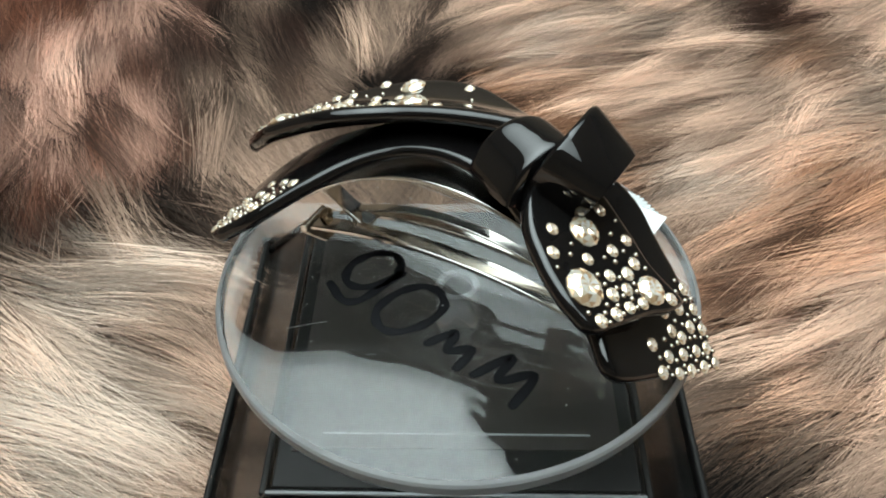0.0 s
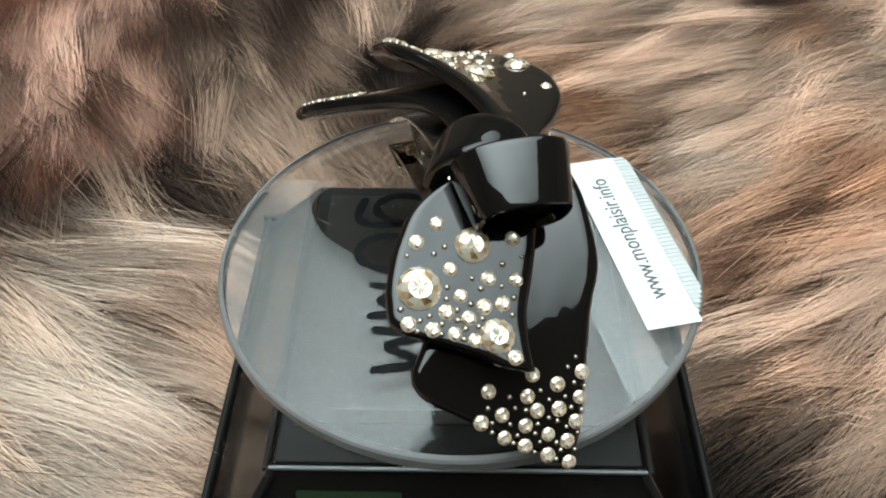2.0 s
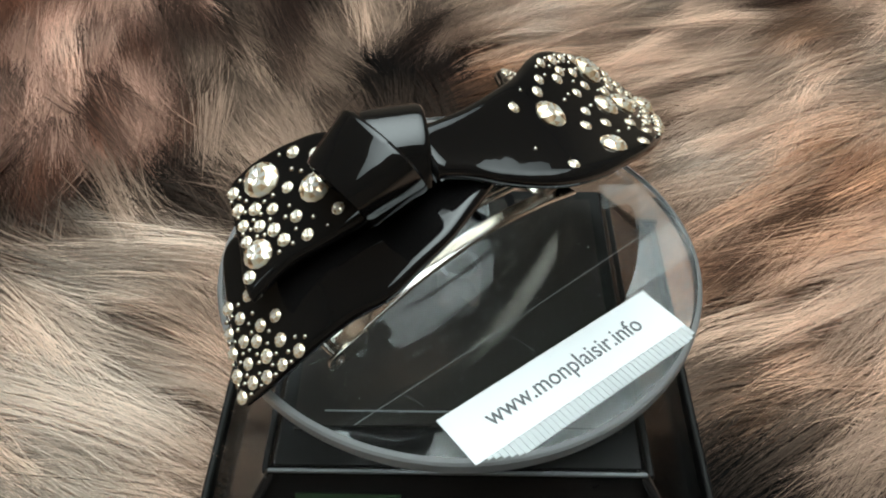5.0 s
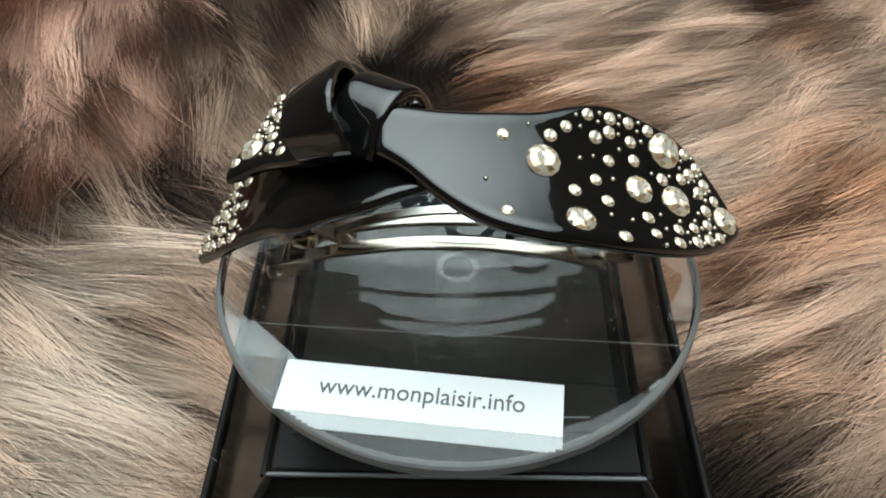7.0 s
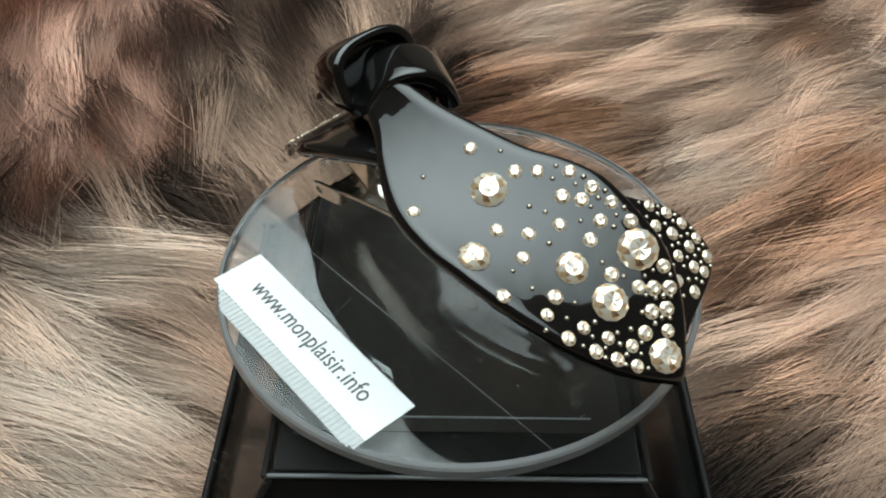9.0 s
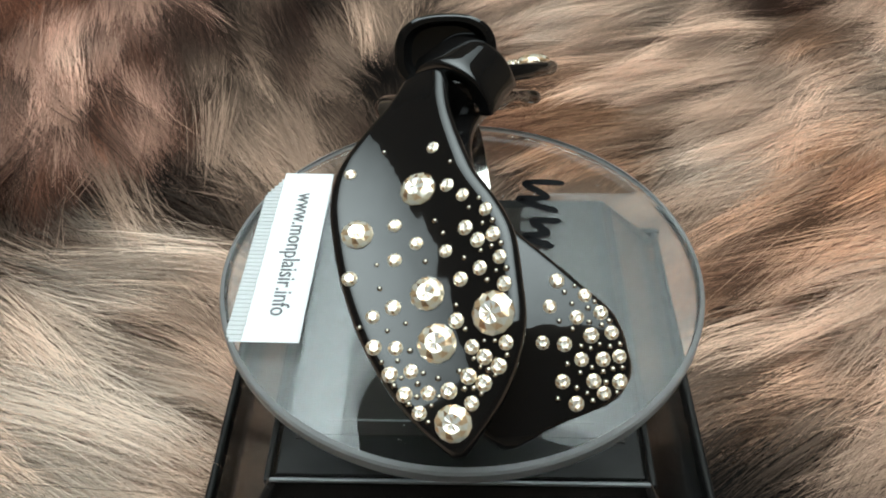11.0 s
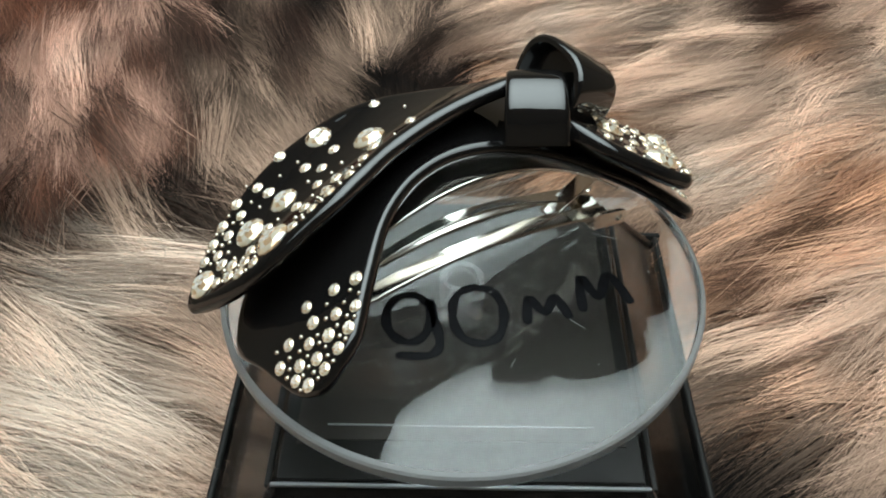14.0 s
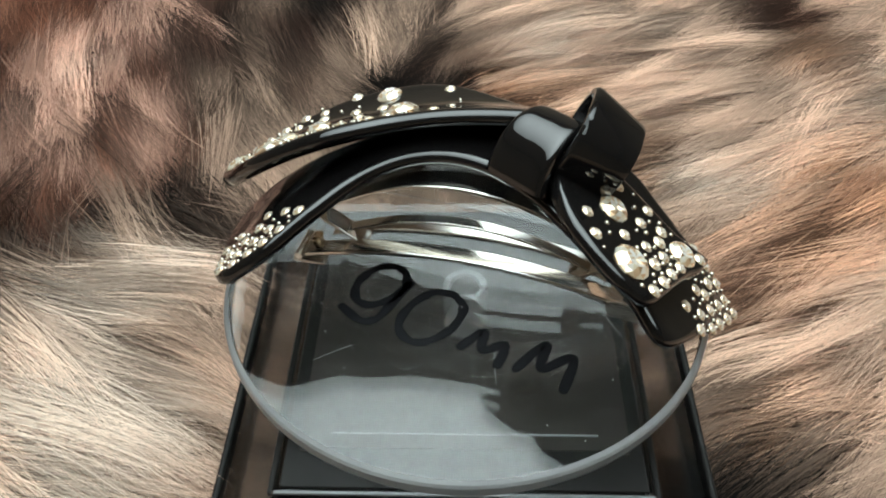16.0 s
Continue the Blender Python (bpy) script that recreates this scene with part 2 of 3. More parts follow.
def fur_tone(x, y, heading):
    """The patches run into one another along the hairs."""
    ch, sh = math.cos(heading), math.sin(heading)
    warp = 4 * noise.noise(Vector((x * 0.05, y * 0.05, 1.7))) + 5 * noise.noise(Vector(((x * sh - y * ch) * 0.22, (x * ch + y * sh) * 0.03, 4.1)))
    u, v = (x + warp * ch + 160) / 10, (y + warp * sh + 30) / 10
    u, v = min(max(u, 0), 31.99), min(max(v, 0), 18.99)
    i, j = int(u), int(v)
    fu, fv = u - i, v - j
    tone = Vector((0, 0, 0))
    for di, dj, w in ((0, 0, (1 - fu) * (1 - fv)), (1, 0, fu * (1 - fv)), (0, 1, (1 - fu) * fv), (1, 1, fu * fv)):
        tone += Vector(FUR_TONES[FUR_MAP[j + dj][i + di]]) * w
    return tone


def fur_level(x, y):
    """Height of the hide: it bulges round the base and lies under it."""
    r = math.hypot(x, y - 5)
    swell = 7 * noise.noise(Vector((x * 0.016, y * 0.016, 0.3))) + 2.5 * noise.noise(Vector((x * 0.05, y * 0.05, 6.3)))
    lift = min(max((r - 62) / 40, 0), 1)
    return GROUND - 4 + lift * (5 + swell)


def hair_mesh(name, seed, locks, per_lock, length_range, width_range, lift_range, radius, closing, gain, contrast, colour=None):
    """Hairs in locks: each lock grows from one spot, leans one way and closes towards its tip; roots are darker than
    tips, as banded hair and as painted shade between locks.
    """
    rng = np.random.RandomState(seed)
    verts, faces, tones = [], [], []
    k = 6
    made = 0
    while made < locks:
        x, y = rng.uniform(-215, 215), rng.uniform(-70, 240)
        if abs(x) > 105 + 0.52 * (y + 70):
            continue
        if abs(x) < 47 and -51 < y < 49:
            continue
        made += 1
        heading = fur_heading(x, y)
        broad = noise.noise(Vector((x * 0.04, y * 0.04, 3.0)))
        heading += broad * 0.3 + rng.normal(0, 0.09)
        length = rng.uniform(*length_range)
        ch, sh = math.cos(heading), math.sin(heading)
        tone = Vector(FUR_TONES[colour]) if colour else fur_tone(x + ch * length * 0.6 + rng.normal(0, 3), y + sh * length * 0.6 + rng.normal(0, 3), heading)
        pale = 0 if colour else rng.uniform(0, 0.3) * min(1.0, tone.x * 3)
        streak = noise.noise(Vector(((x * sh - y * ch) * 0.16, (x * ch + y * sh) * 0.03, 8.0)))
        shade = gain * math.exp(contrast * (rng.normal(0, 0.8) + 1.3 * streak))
        lift = rng.uniform(*lift_range)
        bend = rng.normal(0, 0.2) + broad * 0.45
        path, p = [], Vector((x, y, fur_level(x, y)))
        for s in range(k):
            u = s / (k - 1)
            a = heading + bend * u
            if s:
                p = p + Vector((math.cos(a), math.sin(a), lift * (1 - 1.7 * u))) * (length / (k - 1))
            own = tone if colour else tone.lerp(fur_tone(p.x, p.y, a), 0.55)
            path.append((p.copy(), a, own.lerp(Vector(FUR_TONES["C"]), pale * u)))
        for _ in range(per_lock):
            off = Vector((rng.normal(0, radius), rng.normal(0, radius), rng.normal(0, 0.8)))
            stretch, stray = rng.uniform(0.75, 1.1), rng.normal(0, 0.05)
            width = rng.uniform(*width_range)
            own = max(0.35, 1 + rng.normal(0, 0.09))
            start = len(verts)
            for s, (g, a, tint) in enumerate(path):
                u = s / (k - 1)
                q = path[0][0] + (g - path[0][0]) * stretch + off * (1 - closing * u)
                q += Vector((-math.sin(a), math.cos(a), 0.5)) * stray * length * u * u
                q.z = max(q.z, fur_level(q.x, q.y) + 0.4)
                if abs(q.x) < 50 and -54 < q.y < 52:
                    q.z = min(q.z, GROUND - 4 + max(0, 3 * (abs(q.x) - 48.6), 3 * (abs(q.y) - 51)))
                side = Vector((-math.sin(a), math.cos(a), 0)) * width * (1 - 0.85 * u)
                verts += [tuple((q - side) * MM), tuple((q + side) * MM)]
                # root to tip: pigment banding plus the locks' self-shadow, both in the colour
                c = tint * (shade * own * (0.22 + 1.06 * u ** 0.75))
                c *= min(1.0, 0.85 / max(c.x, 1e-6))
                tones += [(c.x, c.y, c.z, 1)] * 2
                if s:
                    b = start + 2 * s
                    faces.append((b - 2, b - 1, b + 1, b))
    me = bpy.data.meshes.new(name)
    me.from_pydata(verts, [], faces)
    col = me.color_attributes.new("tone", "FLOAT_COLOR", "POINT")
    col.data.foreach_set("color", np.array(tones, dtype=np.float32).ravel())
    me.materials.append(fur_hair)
    me.polygons.foreach_set("use_smooth", np.ones(len(faces), dtype=bool))
    return new(name, me)


def fur_throw():
    nx, ny = 200, 160
    verts, tones = [], []
    for x in np.linspace(-330, 330, nx):
        for y in np.linspace(-200, 330, ny):
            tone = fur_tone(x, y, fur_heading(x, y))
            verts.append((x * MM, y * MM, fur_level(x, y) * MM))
            # the hide takes half the pelt's tone
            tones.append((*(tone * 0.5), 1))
    faces = [(i * ny + j, (i + 1) * ny + j, (i + 1) * ny + j + 1, i * ny + j + 1) for i in range(nx - 1) for j in range(ny - 1)]
    me = bpy.data.meshes.new("fur_throw")
    me.from_pydata(verts, [], faces)
    me.color_attributes.new("tone", "FLOAT_COLOR", "POINT").data.foreach_set("color", np.array(tones, dtype=np.float32).ravel())
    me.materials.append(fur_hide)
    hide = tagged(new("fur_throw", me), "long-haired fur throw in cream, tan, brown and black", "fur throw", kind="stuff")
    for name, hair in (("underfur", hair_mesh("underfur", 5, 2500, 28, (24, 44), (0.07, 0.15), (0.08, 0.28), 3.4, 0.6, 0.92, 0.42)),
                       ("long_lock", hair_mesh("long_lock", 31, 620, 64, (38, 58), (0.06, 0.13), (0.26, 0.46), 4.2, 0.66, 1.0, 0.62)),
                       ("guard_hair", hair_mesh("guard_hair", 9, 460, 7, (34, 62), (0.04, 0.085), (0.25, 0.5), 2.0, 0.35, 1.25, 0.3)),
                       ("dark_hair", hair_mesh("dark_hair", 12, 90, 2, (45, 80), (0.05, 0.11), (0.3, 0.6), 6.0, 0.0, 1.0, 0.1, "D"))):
        hair.parent = hide
        tagged(hair, kind="stuff")


fur_throw()


# ---- the turntable: a black base, and the clear disc that turns on it ----
def frustum(bm, top, bottom, z_top, z_bottom):
    """top, bottom: x half, y near, y far."""
    ring = []
    for (hx, y0, y1), z in ((top, z_top), (bottom, z_bottom)):
        ring.append([bm.verts.new(p) for p in ((-hx, y0, z), (hx, y0, z), (hx, y1, z), (-hx, y1, z))])
    bm.faces.new(ring[0])
    bm.faces.new(ring[1][::-1])
    for i in range(4):
        j = (i + 1) % 4
        bm.faces.new((ring[1][i], ring[1][j], ring[0][j], ring[0][i]))
    return bm


def turntable_base():
    base = tagged(new("turntable"), "glossy black plastic turntable base with flared sides", "turntable")
    base.location = (0, 0, GROUND * MM)

    def add(name, bm, mat, label=""):
        bmesh.ops.translate(bm, vec=(0, 0, -GROUND), verts=bm.verts)
        ob = part(name, bm, mat, base, label)
        return ob
    cover = add("cover", frustum(bmesh.new(), (30, -34, 33), (46.5, -50, 48), BASE_TOP, GROUND - 2), smoked_acrylic, "clear smoky plastic cover with flared sides")
    cover.visible_shadow = False
    bevel(cover, 0.6, 3)
    add("front_panel", frustum(bmesh.new(), (28.6, -33.0, -31.8), (44.6, -48.8, -47.6), BASE_TOP - 0.8, GROUND - 1), black_plastic, "black inner front panel")
    for x in (-1, 1):
        bevel(add("top_rail", box(bmesh.new(), x * 30.9 - 0.8, x * 30.9 + 0.8, -33.5, 32.5, BASE_TOP - 2.6, BASE_TOP - 1.4), solar_glass), 0.3, 2)
        bevel(add("foot_rail", box(bmesh.new(), x * 47 - 0.7, x * 47 + 0.7, -51, 49, GROUND - 4, GROUND + 1.5), solar_glass), 0.5, 2)
    bevel(add("foot_rail", box(bmesh.new(), -48.4, 48.4, -52.5, -51.05, GROUND - 4, GROUND + 1.5), solar_glass), 0.5, 2)
    bevel(add("foot_rail", box(bmesh.new(), -48.4, 48.4, 49.05, 50.5, GROUND - 4, GROUND + 1.5), solar_glass), 0.5, 2)
    # added strip: the highlight on the cover's front edge, as a grey part
    bevel(add("edge_highlight", box(bmesh.new(), -30.2, 30.2, -34.5, -33.9, BASE_TOP - 0.3, BASE_TOP + 0.3), highlight_grey), 0.15, 2)
    bevel(add("solar_panel", box(bmesh.new(), -29.3, 29.3, -33.4, 32.4, BASE_TOP + 0.02, BASE_TOP + 0.5), solar_glass, "dark glossy solar panel"), 0.2)
    # added pale line on the cells, standing for an edge reflected in the disc
    add("reflection_line", box(bmesh.new(), -22, 22, -24.2, -23.98, BASE_TOP + 0.76, BASE_TOP + 1.0), reflection_pale, "thin pale line painted for a reflection in the disc")
    add("solar_cell", box(bmesh.new(), -27, 27, -26.85, 29.5, BASE_TOP + 0.5, BASE_TOP + 0.75), solar_cell, "dark grey-brown solar cell")
    for sx in (-1, 1):
        for y0, y1 in ((-34, -50), (33, 48)):
            bm = bmesh.new()
            a, b = Vector((sx * 29.6, y0 * 0.985, BASE_TOP - 1.2)), Vector((sx * 45.6, y1 * 0.985, GROUND))
            d = (b - a).normalized()
            m = d.to_track_quat("Z", "Y").to_matrix().to_4x4()
            bmesh.ops.create_cone(bm, cap_ends=True, segments=12, radius1=1.1, radius2=1.1, depth=(b - a).length, matrix=Matrix.Translation((a + b) / 2) @ m)
            add("corner_rib", bm, black_plastic)
    bm = box(bmesh.new(), -26, -9, -0.3, 0.3, -2.5, 2.5)
    bmesh.ops.transform(bm, matrix=Matrix.Translation((0, -37.3, BASE_TOP - 6)) @ Matrix.Rotation(radians(-32), 4, "X"), verts=bm.verts)
    add("printed_mark", bm, green_print, "dull green printed mark")
    return base


turntable_base()

DISC_R, DISC_T = 41.8, 3.4


def flat_text(body, size, mat):
    cu = bpy.data.curves.new("lettering", "FONT")
    cu.body, cu.size, cu.align_x, cu.align_y = body, size * MM, "CENTER", "CENTER"
    cu.resolution_u, cu.extrude = 3, 0.00004
    ob = new("lettering", cu)
    me = bpy.data.meshes.new_from_object(ob.evaluated_get(bpy.context.evaluated_depsgraph_get()))
    bpy.data.objects.remove(ob)
    me.materials.clear()
    me.materials.append(mat)
    return new("lettering", me)


def pen_stroke(bm, points, width, z):
    """A felt-pen line through points: round dabs joined by a ribbon."""
    dense = []
    pts = [Vector((*p, 0)) for p in points]
    for i in range(len(pts) - 1):
        p0, p1, p2, p3 = pts[max(i - 1, 0)], pts[i], pts[i + 1], pts[min(i + 2, len(pts) - 1)]
        for s in range(8):
            u = s / 8
            dense.append(0.5 * ((2 * p1) + (p2 - p0) * u + (2 * p0 - 5 * p1 + 4 * p2 - p3) * u * u + (3 * p1 - p0 - 3 * p2 + p3) * u ** 3))
    dense.append(pts[-1])
    prev = None
    for i, p in enumerate(dense):
        d = (dense[min(i + 1, len(dense) - 1)] - dense[max(i - 1, 0)]).normalized()
        w = width * (0.5 + 0.06 * math.sin(i * 0.7))
        n = Vector((-d.y, d.x, 0)) * w
        cur = (bm.verts.new((p.x - n.x, p.y - n.y, z)), bm.verts.new((p.x + n.x, p.y + n.y, z)))
        if prev:
            bm.faces.new((prev[0], cur[0], cur[1], prev[1]))
        prev = cur
    for p, k in ((dense[0], 0), (dense[-1], 1)):
        ring = [bm.verts.new((p.x + width * 0.5 * math.cos(a), p.y + width * 0.5 * math.sin(a), z - 0.004 - 0.002 * k)) for a in np.linspace(0, 2 * math.pi, 13)[:-1]]
        bm.faces.new(ring)


def display_disc():
    disc = tagged(new("turntable_disc"), "clear round acrylic disc with a label and handwriting", "turntable disc")
    prof = [(0, -DISC_T), (DISC_R - 1.2, -DISC_T), (DISC_R - 0.3, -DISC_T + 0.3), (DISC_R, -DISC_T + 0.9), (DISC_R, -0.9), (DISC_R - 0.3, -0.4), (DISC_R - 0.9, 0), (0, 0)]
    plate = part("plate", lathe(bmesh.new(), prof, 160), [clear_acrylic, rim_frost], disc, smooth=10)
    for f in plate.data.polygons:
        if math.hypot(f.center.x, f.center.y) > (DISC_R - 0.62) * MM:
            f.material_index = 1
    plate.visible_shadow = False
    stem = part("stem", lathe(bmesh.new(), [(2.7, -0.1), (3.7, -0.1), (4.0, -0.5), (4.0, -10.0), (3.6, -10.6), (3.0, -10.6), (2.7, -10.2), (2.7, -0.1)], 48, (0, 0, -DISC_T - 0.02)), stem_acrylic, disc, "clear moulded tube stem")
    stem.visible_shadow = False
    # the printed label, skewed a little against the clip
    turn = Matrix.Translation((-5.5 * MM, -29.8 * MM, 0)) @ Matrix.Rotation(radians(-6.0), 4, "Z")
    lab = part("label", box(bmesh.new(), -21.5, 21.5, -4.7, 4.7, 0.03, 0.15), label_paper, disc, "white printed paper label")
    lab.matrix_local = turn
    words = flat_text("www.monplaisir.info", 4.4, label_ink)
    words.parent = lab
    words.location = (0.2 * MM, 0.2 * MM, 0.24 * MM)
    words.scale = (0.86, 1.0, 1.0)
    bm = bmesh.new()
    n = 44
    def reach(x):
        """How far below the label the tape may go at x, within the disc."""
        y = -4.8
        while y > -7.4 and (turn @ Vector((x * MM, (y - 0.1) * MM, 0))).length < 41.3 * MM:
            y -= 0.1
        return y
    for i in range(n):
        x0 = -21.5 + 43 * i / n
        y = min(reach(x0), reach(x0 + 0.5))
        if y < -5.0:
            box(bm, x0, x0 + 43 / n * 0.5, y, -4.75, 0.11, 0.22)
            box(bm, x0, x0 + 43 / n, y, -4.75, 0.03, 0.10)
    edge = part("tape_edge", bm, frosted, disc, "saw-toothed clear tape edge")
    edge.matrix_local = turn
    bm = bmesh.new()
    edge_a, edge_b = math.asin(-17.3 / 40.9), math.asin(-25.2 / 40.9)
    arc = [math.pi - edge_a + (edge_a - edge_b) * i / 10 for i in range(11)] + [2 * math.pi + edge_b + (edge_a - edge_b) * i / 10 for i in range(11)]
    ring = [[bm.verts.new((40.9 * math.cos(a), 40.9 * math.sin(a), z)) for a in arc] for z in (0.04, 0.14)]
    bm.faces.new(ring[1])
    bm.faces.new(ring[0][::-1])
    for i in range(len(arc)):
        j = (i + 1) % len(arc)
        bm.faces.new((ring[0][i], ring[0][j], ring[1][j], ring[1][i]))
    film = part("tape", bm, tape_film, disc, "clear adhesive tape")
    film.matrix_local = Matrix.Rotation(radians(-5.0), 4, "Z")
    film.visible_shadow = False
    # handwriting that reads from the far side
    bm = bmesh.new()
    z = 0.12
    nine = [(9.3, 4.6), (10.3, 2.0), (12.7, 0.9), (15.7, 2.4), (17.6, 6.1), (16.9, 9.8), (14.2, 10.9), (11.0, 8.7), (8.8, 4.1), (10.4, 9.6), (12.0, 13.6), (14.5, 14.6), (18.4, 12.3)]
    zero = [(0.9, 5.0), (4.3, 5.5), (7.2, 9.3), (8.0, 13.9), (5.8, 16.7), (2.6, 16.5), (-0.7, 12.7), (-1.6, 7.8), (0.9, 5.0)]
    first = [(-3.1, 16.2), (-6.0, 12.0), (-6.6, 16.1), (-10.0, 13.9), (-9.6, 18.5)]
    second = [(-12.6, 18.4), (-16.4, 12.2), (-16.4, 17.6), (-21.0, 14.0), (-20.5, 20.8)]
    for stroke in (nine, zero, first, second):
        pen_stroke(bm, stroke, 1.6, z)
    for k, (a, b) in enumerate((((-8.7, 16.1), (-10.3, 22.2)), ((14, 20), (19, 24.5)), ((3, 22), (4.4, 23)), ((-25, 4), (-28, 7.5)))):
        sm = bmesh.new()
        pen_stroke(sm, [a, ((a[0] + b[0]) / 2 + 0.15, (a[1] + b[1]) / 2), b], 0.06, 0.09)
        part("scratch", sm, scratch_white, disc, "fine white scratch", smooth=0)
    sm = bmesh.new()
    pen_stroke(sm, [(-35.6, -15.3), (-12, -16.9), (12, -18.1), (36, -19.4)], 0.09, 0.17)
    part("tape_rim", sm, scratch_white, disc, "thin pale edge of the tape", smooth=0)
    rng = random.Random(23)
    sm = bmesh.new()
    for k in range(46):
        r, a, size = 39 * math.sqrt(rng.random()), rng.uniform(0, 2 * math.pi), rng.uniform(0.04, 0.13)
        spot = Matrix.Translation((r * math.cos(a), r * math.sin(a), 0.12)) @ Matrix.Rotation(a * 3, 4, "Z") @ Matrix.Diagonal((size * rng.uniform(0.7, 2.2), size, 0.05, 1))
        bmesh.ops.create_icosphere(sm, subdivisions=1, radius=1, matrix=spot)
    tagged(part("dust", sm, dust_grey, disc, "fine pale dust specks"), kind="stuff")
    for k in range(7):
        r, a, turn_by, long = 36 * math.sqrt(rng.random()), rng.uniform(0, 2 * math.pi), rng.uniform(0, 3), rng.uniform(2, 6)
        x, y = r * math.cos(a), r * math.sin(a)
        sm = bmesh.new()
        pen_stroke(sm, [(x, y), (x + long * 0.5 * math.cos(turn_by) + 0.2, y + long * 0.5 * math.sin(turn_by)), (x + long * math.cos(turn_by), y + long * math.sin(turn_by))], 0.03, 0.08 + 0.005 * k)
        part("scratch", sm, scratch_white, disc, "fine white scratch", smooth=0)
    part("handwriting", bm, marker_ink, disc, "black felt-pen size note", smooth=0)
    return disc


disc = display_disc()


# ---- the hair clip ----
HOOP = (-19.9, -1.2, 30.3, 0.06, 0.46, 0.72, 0.95)
STRAP_AT = (-12.0, 1.4, 31.2)


def strap(track, at, along, across, wide_a, wide_b, half, n=40, m=28):
    """A thick rounded band along a bent line; it narrows from wide_a to wide_b."""
    bm = bmesh.new()
    grid = [(i / (len(track) - 1), p) for i, p in enumerate(track)]
    us, vs = [(t, p[0]) for t, p in grid], [(t, p[1]) for t, p in grid]
    loops = []
    for i in range(n + 1):
        t = i / n
        u, v = smooth_curve(us, t), smooth_curve(vs, t)
        du = smooth_curve(us, min(t + 0.01, 1)) - smooth_curve(us, max(t - 0.01, 0))
        dv = smooth_curve(vs, min(t + 0.01, 1)) - smooth_curve(vs, max(t - 0.01, 0))
        size = math.hypot(du, dv)
        out = along * (-dv / size) + Vector((0, 0, du / size))
        out = -out
        w = wide_a + (wide_b - wide_a) * t
        centre = Vector(at) + along * u + Vector((0, 0, v))
        loop = []
        for q in range(m):
            a = 2 * math.pi * q / m
            c, d = math.cos(a), math.sin(a)
            loop.append(bm.verts.new(centre + across * (w * math.copysign(abs(c) ** 0.45, c)) + out * (half * math.copysign(abs(d) ** 0.7, d) + 0.5 * (c * c - 0.5))))
        loops.append(loop)
    for p, q in zip(loops, loops[1:]):
        for k in range(m):
            j = (k + 1) % m
            bm.faces.new((p[k], q[k], q[j], p[j]))
    bm.faces.new(loops[0])
    bm.faces.new(loops[-1][::-1])
    return bm


def plate_height(x, y):
    return 26.75 - 0.0125 * x * x


def leaf_a_height(x, y):
    return 35.11 - 0.2075 * x + 0.7686 * y - 0.00628 * x * x - 0.00796 * x * y + 0.01797 * y * y


def leaf_b_height(x, y):
    return 38.9 + 0.598 * x + 0.041 * y


PLATE_LOW = [(-45.8, -1.6), (-41.7, -4.3), (-36, -7), (-30, -10), (-27, -12), (-20, -13.4), (-15.5, -13.7), (-8, -12.4), (5, -9), (20, -6), (32, -5), (38, -3.5), (41.8, 2)]
PLATE_HIGH = [(-45.8, -0.8), (-41.4, 7.2), (-38.3, 13), (-35.1, 17.6), (-33, 18), (-30.8, 16), (-20, 10), (-11, 5), (-2.8, 2), (5.8, 1.5), (11, 2.8), (17, 6.6), (21, 11), (24.5, 15), (28, 19), (31.6, 20.6), (36, 20.4), (37.7, 18.2), (39.7, 10.5), (41.8, 4.4)]
A_LOW = [(-12, -9), (-8, -11), (-2.7, -15.0), (4.3, -18.9), (11.7, -20.2), (18.4, -19.6), (27.4, -17.8), (35.4, -14.5), (42, -9.7), (46.2, -5)]
A_HIGH = [(-12, -2.6), (-1.3, -2.6), (5.6, -1.6), (12.9, 0.2), (18, 2.4), (23.2, 4.2), (29, 4.8), (36, 4.6), (42, 1.4), (46.2, -3.2)]
B_LOW = [(-39, 2.4), (-34.9, 1.9), (-32.8, 1.4), (-28.3, -1), (-22.9, -3.6), (-14, -5)]
B_HIGH = [(-39, 3.4), (-38.4, 5.2), (-35.7, 9.8), (-33.5, 14.4), (-31.3, 18.9), (-27.8, 19.5), (-24, 18), (-20.7, 15.8), (-17, 11.9), (-14, 5)]


def cut_stone(r, high, facets=10):
    """A faceted rhinestone: table, crown and girdle, each facet its own island."""
    bm = bmesh.new()
    n = facets
    ring = lambda rad, z, off: [Vector((rad * math.cos(2 * math.pi * (i + off) / n), rad * math.sin(2 * math.pi * (i + off) / n), z)) for i in range(n)]
    girdle, foot = ring(r, high * 0.22, 0), ring(r, 0, 0)
    mid, table = ring(r * 0.82, high * 0.62, 0.5), ring(r * 0.52, high, 0)
    wobble = random.Random(4)

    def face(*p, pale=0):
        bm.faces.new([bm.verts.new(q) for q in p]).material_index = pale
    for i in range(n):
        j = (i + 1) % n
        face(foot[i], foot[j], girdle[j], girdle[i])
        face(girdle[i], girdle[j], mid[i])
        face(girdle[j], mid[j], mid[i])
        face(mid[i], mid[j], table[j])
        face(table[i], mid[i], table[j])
        # the pavilion seen under the table is a star of shards, glints in their colour
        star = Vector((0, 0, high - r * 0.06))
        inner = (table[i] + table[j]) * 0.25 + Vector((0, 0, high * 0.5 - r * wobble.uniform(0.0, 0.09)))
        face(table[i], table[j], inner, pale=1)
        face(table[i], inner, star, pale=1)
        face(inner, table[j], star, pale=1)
    return bm


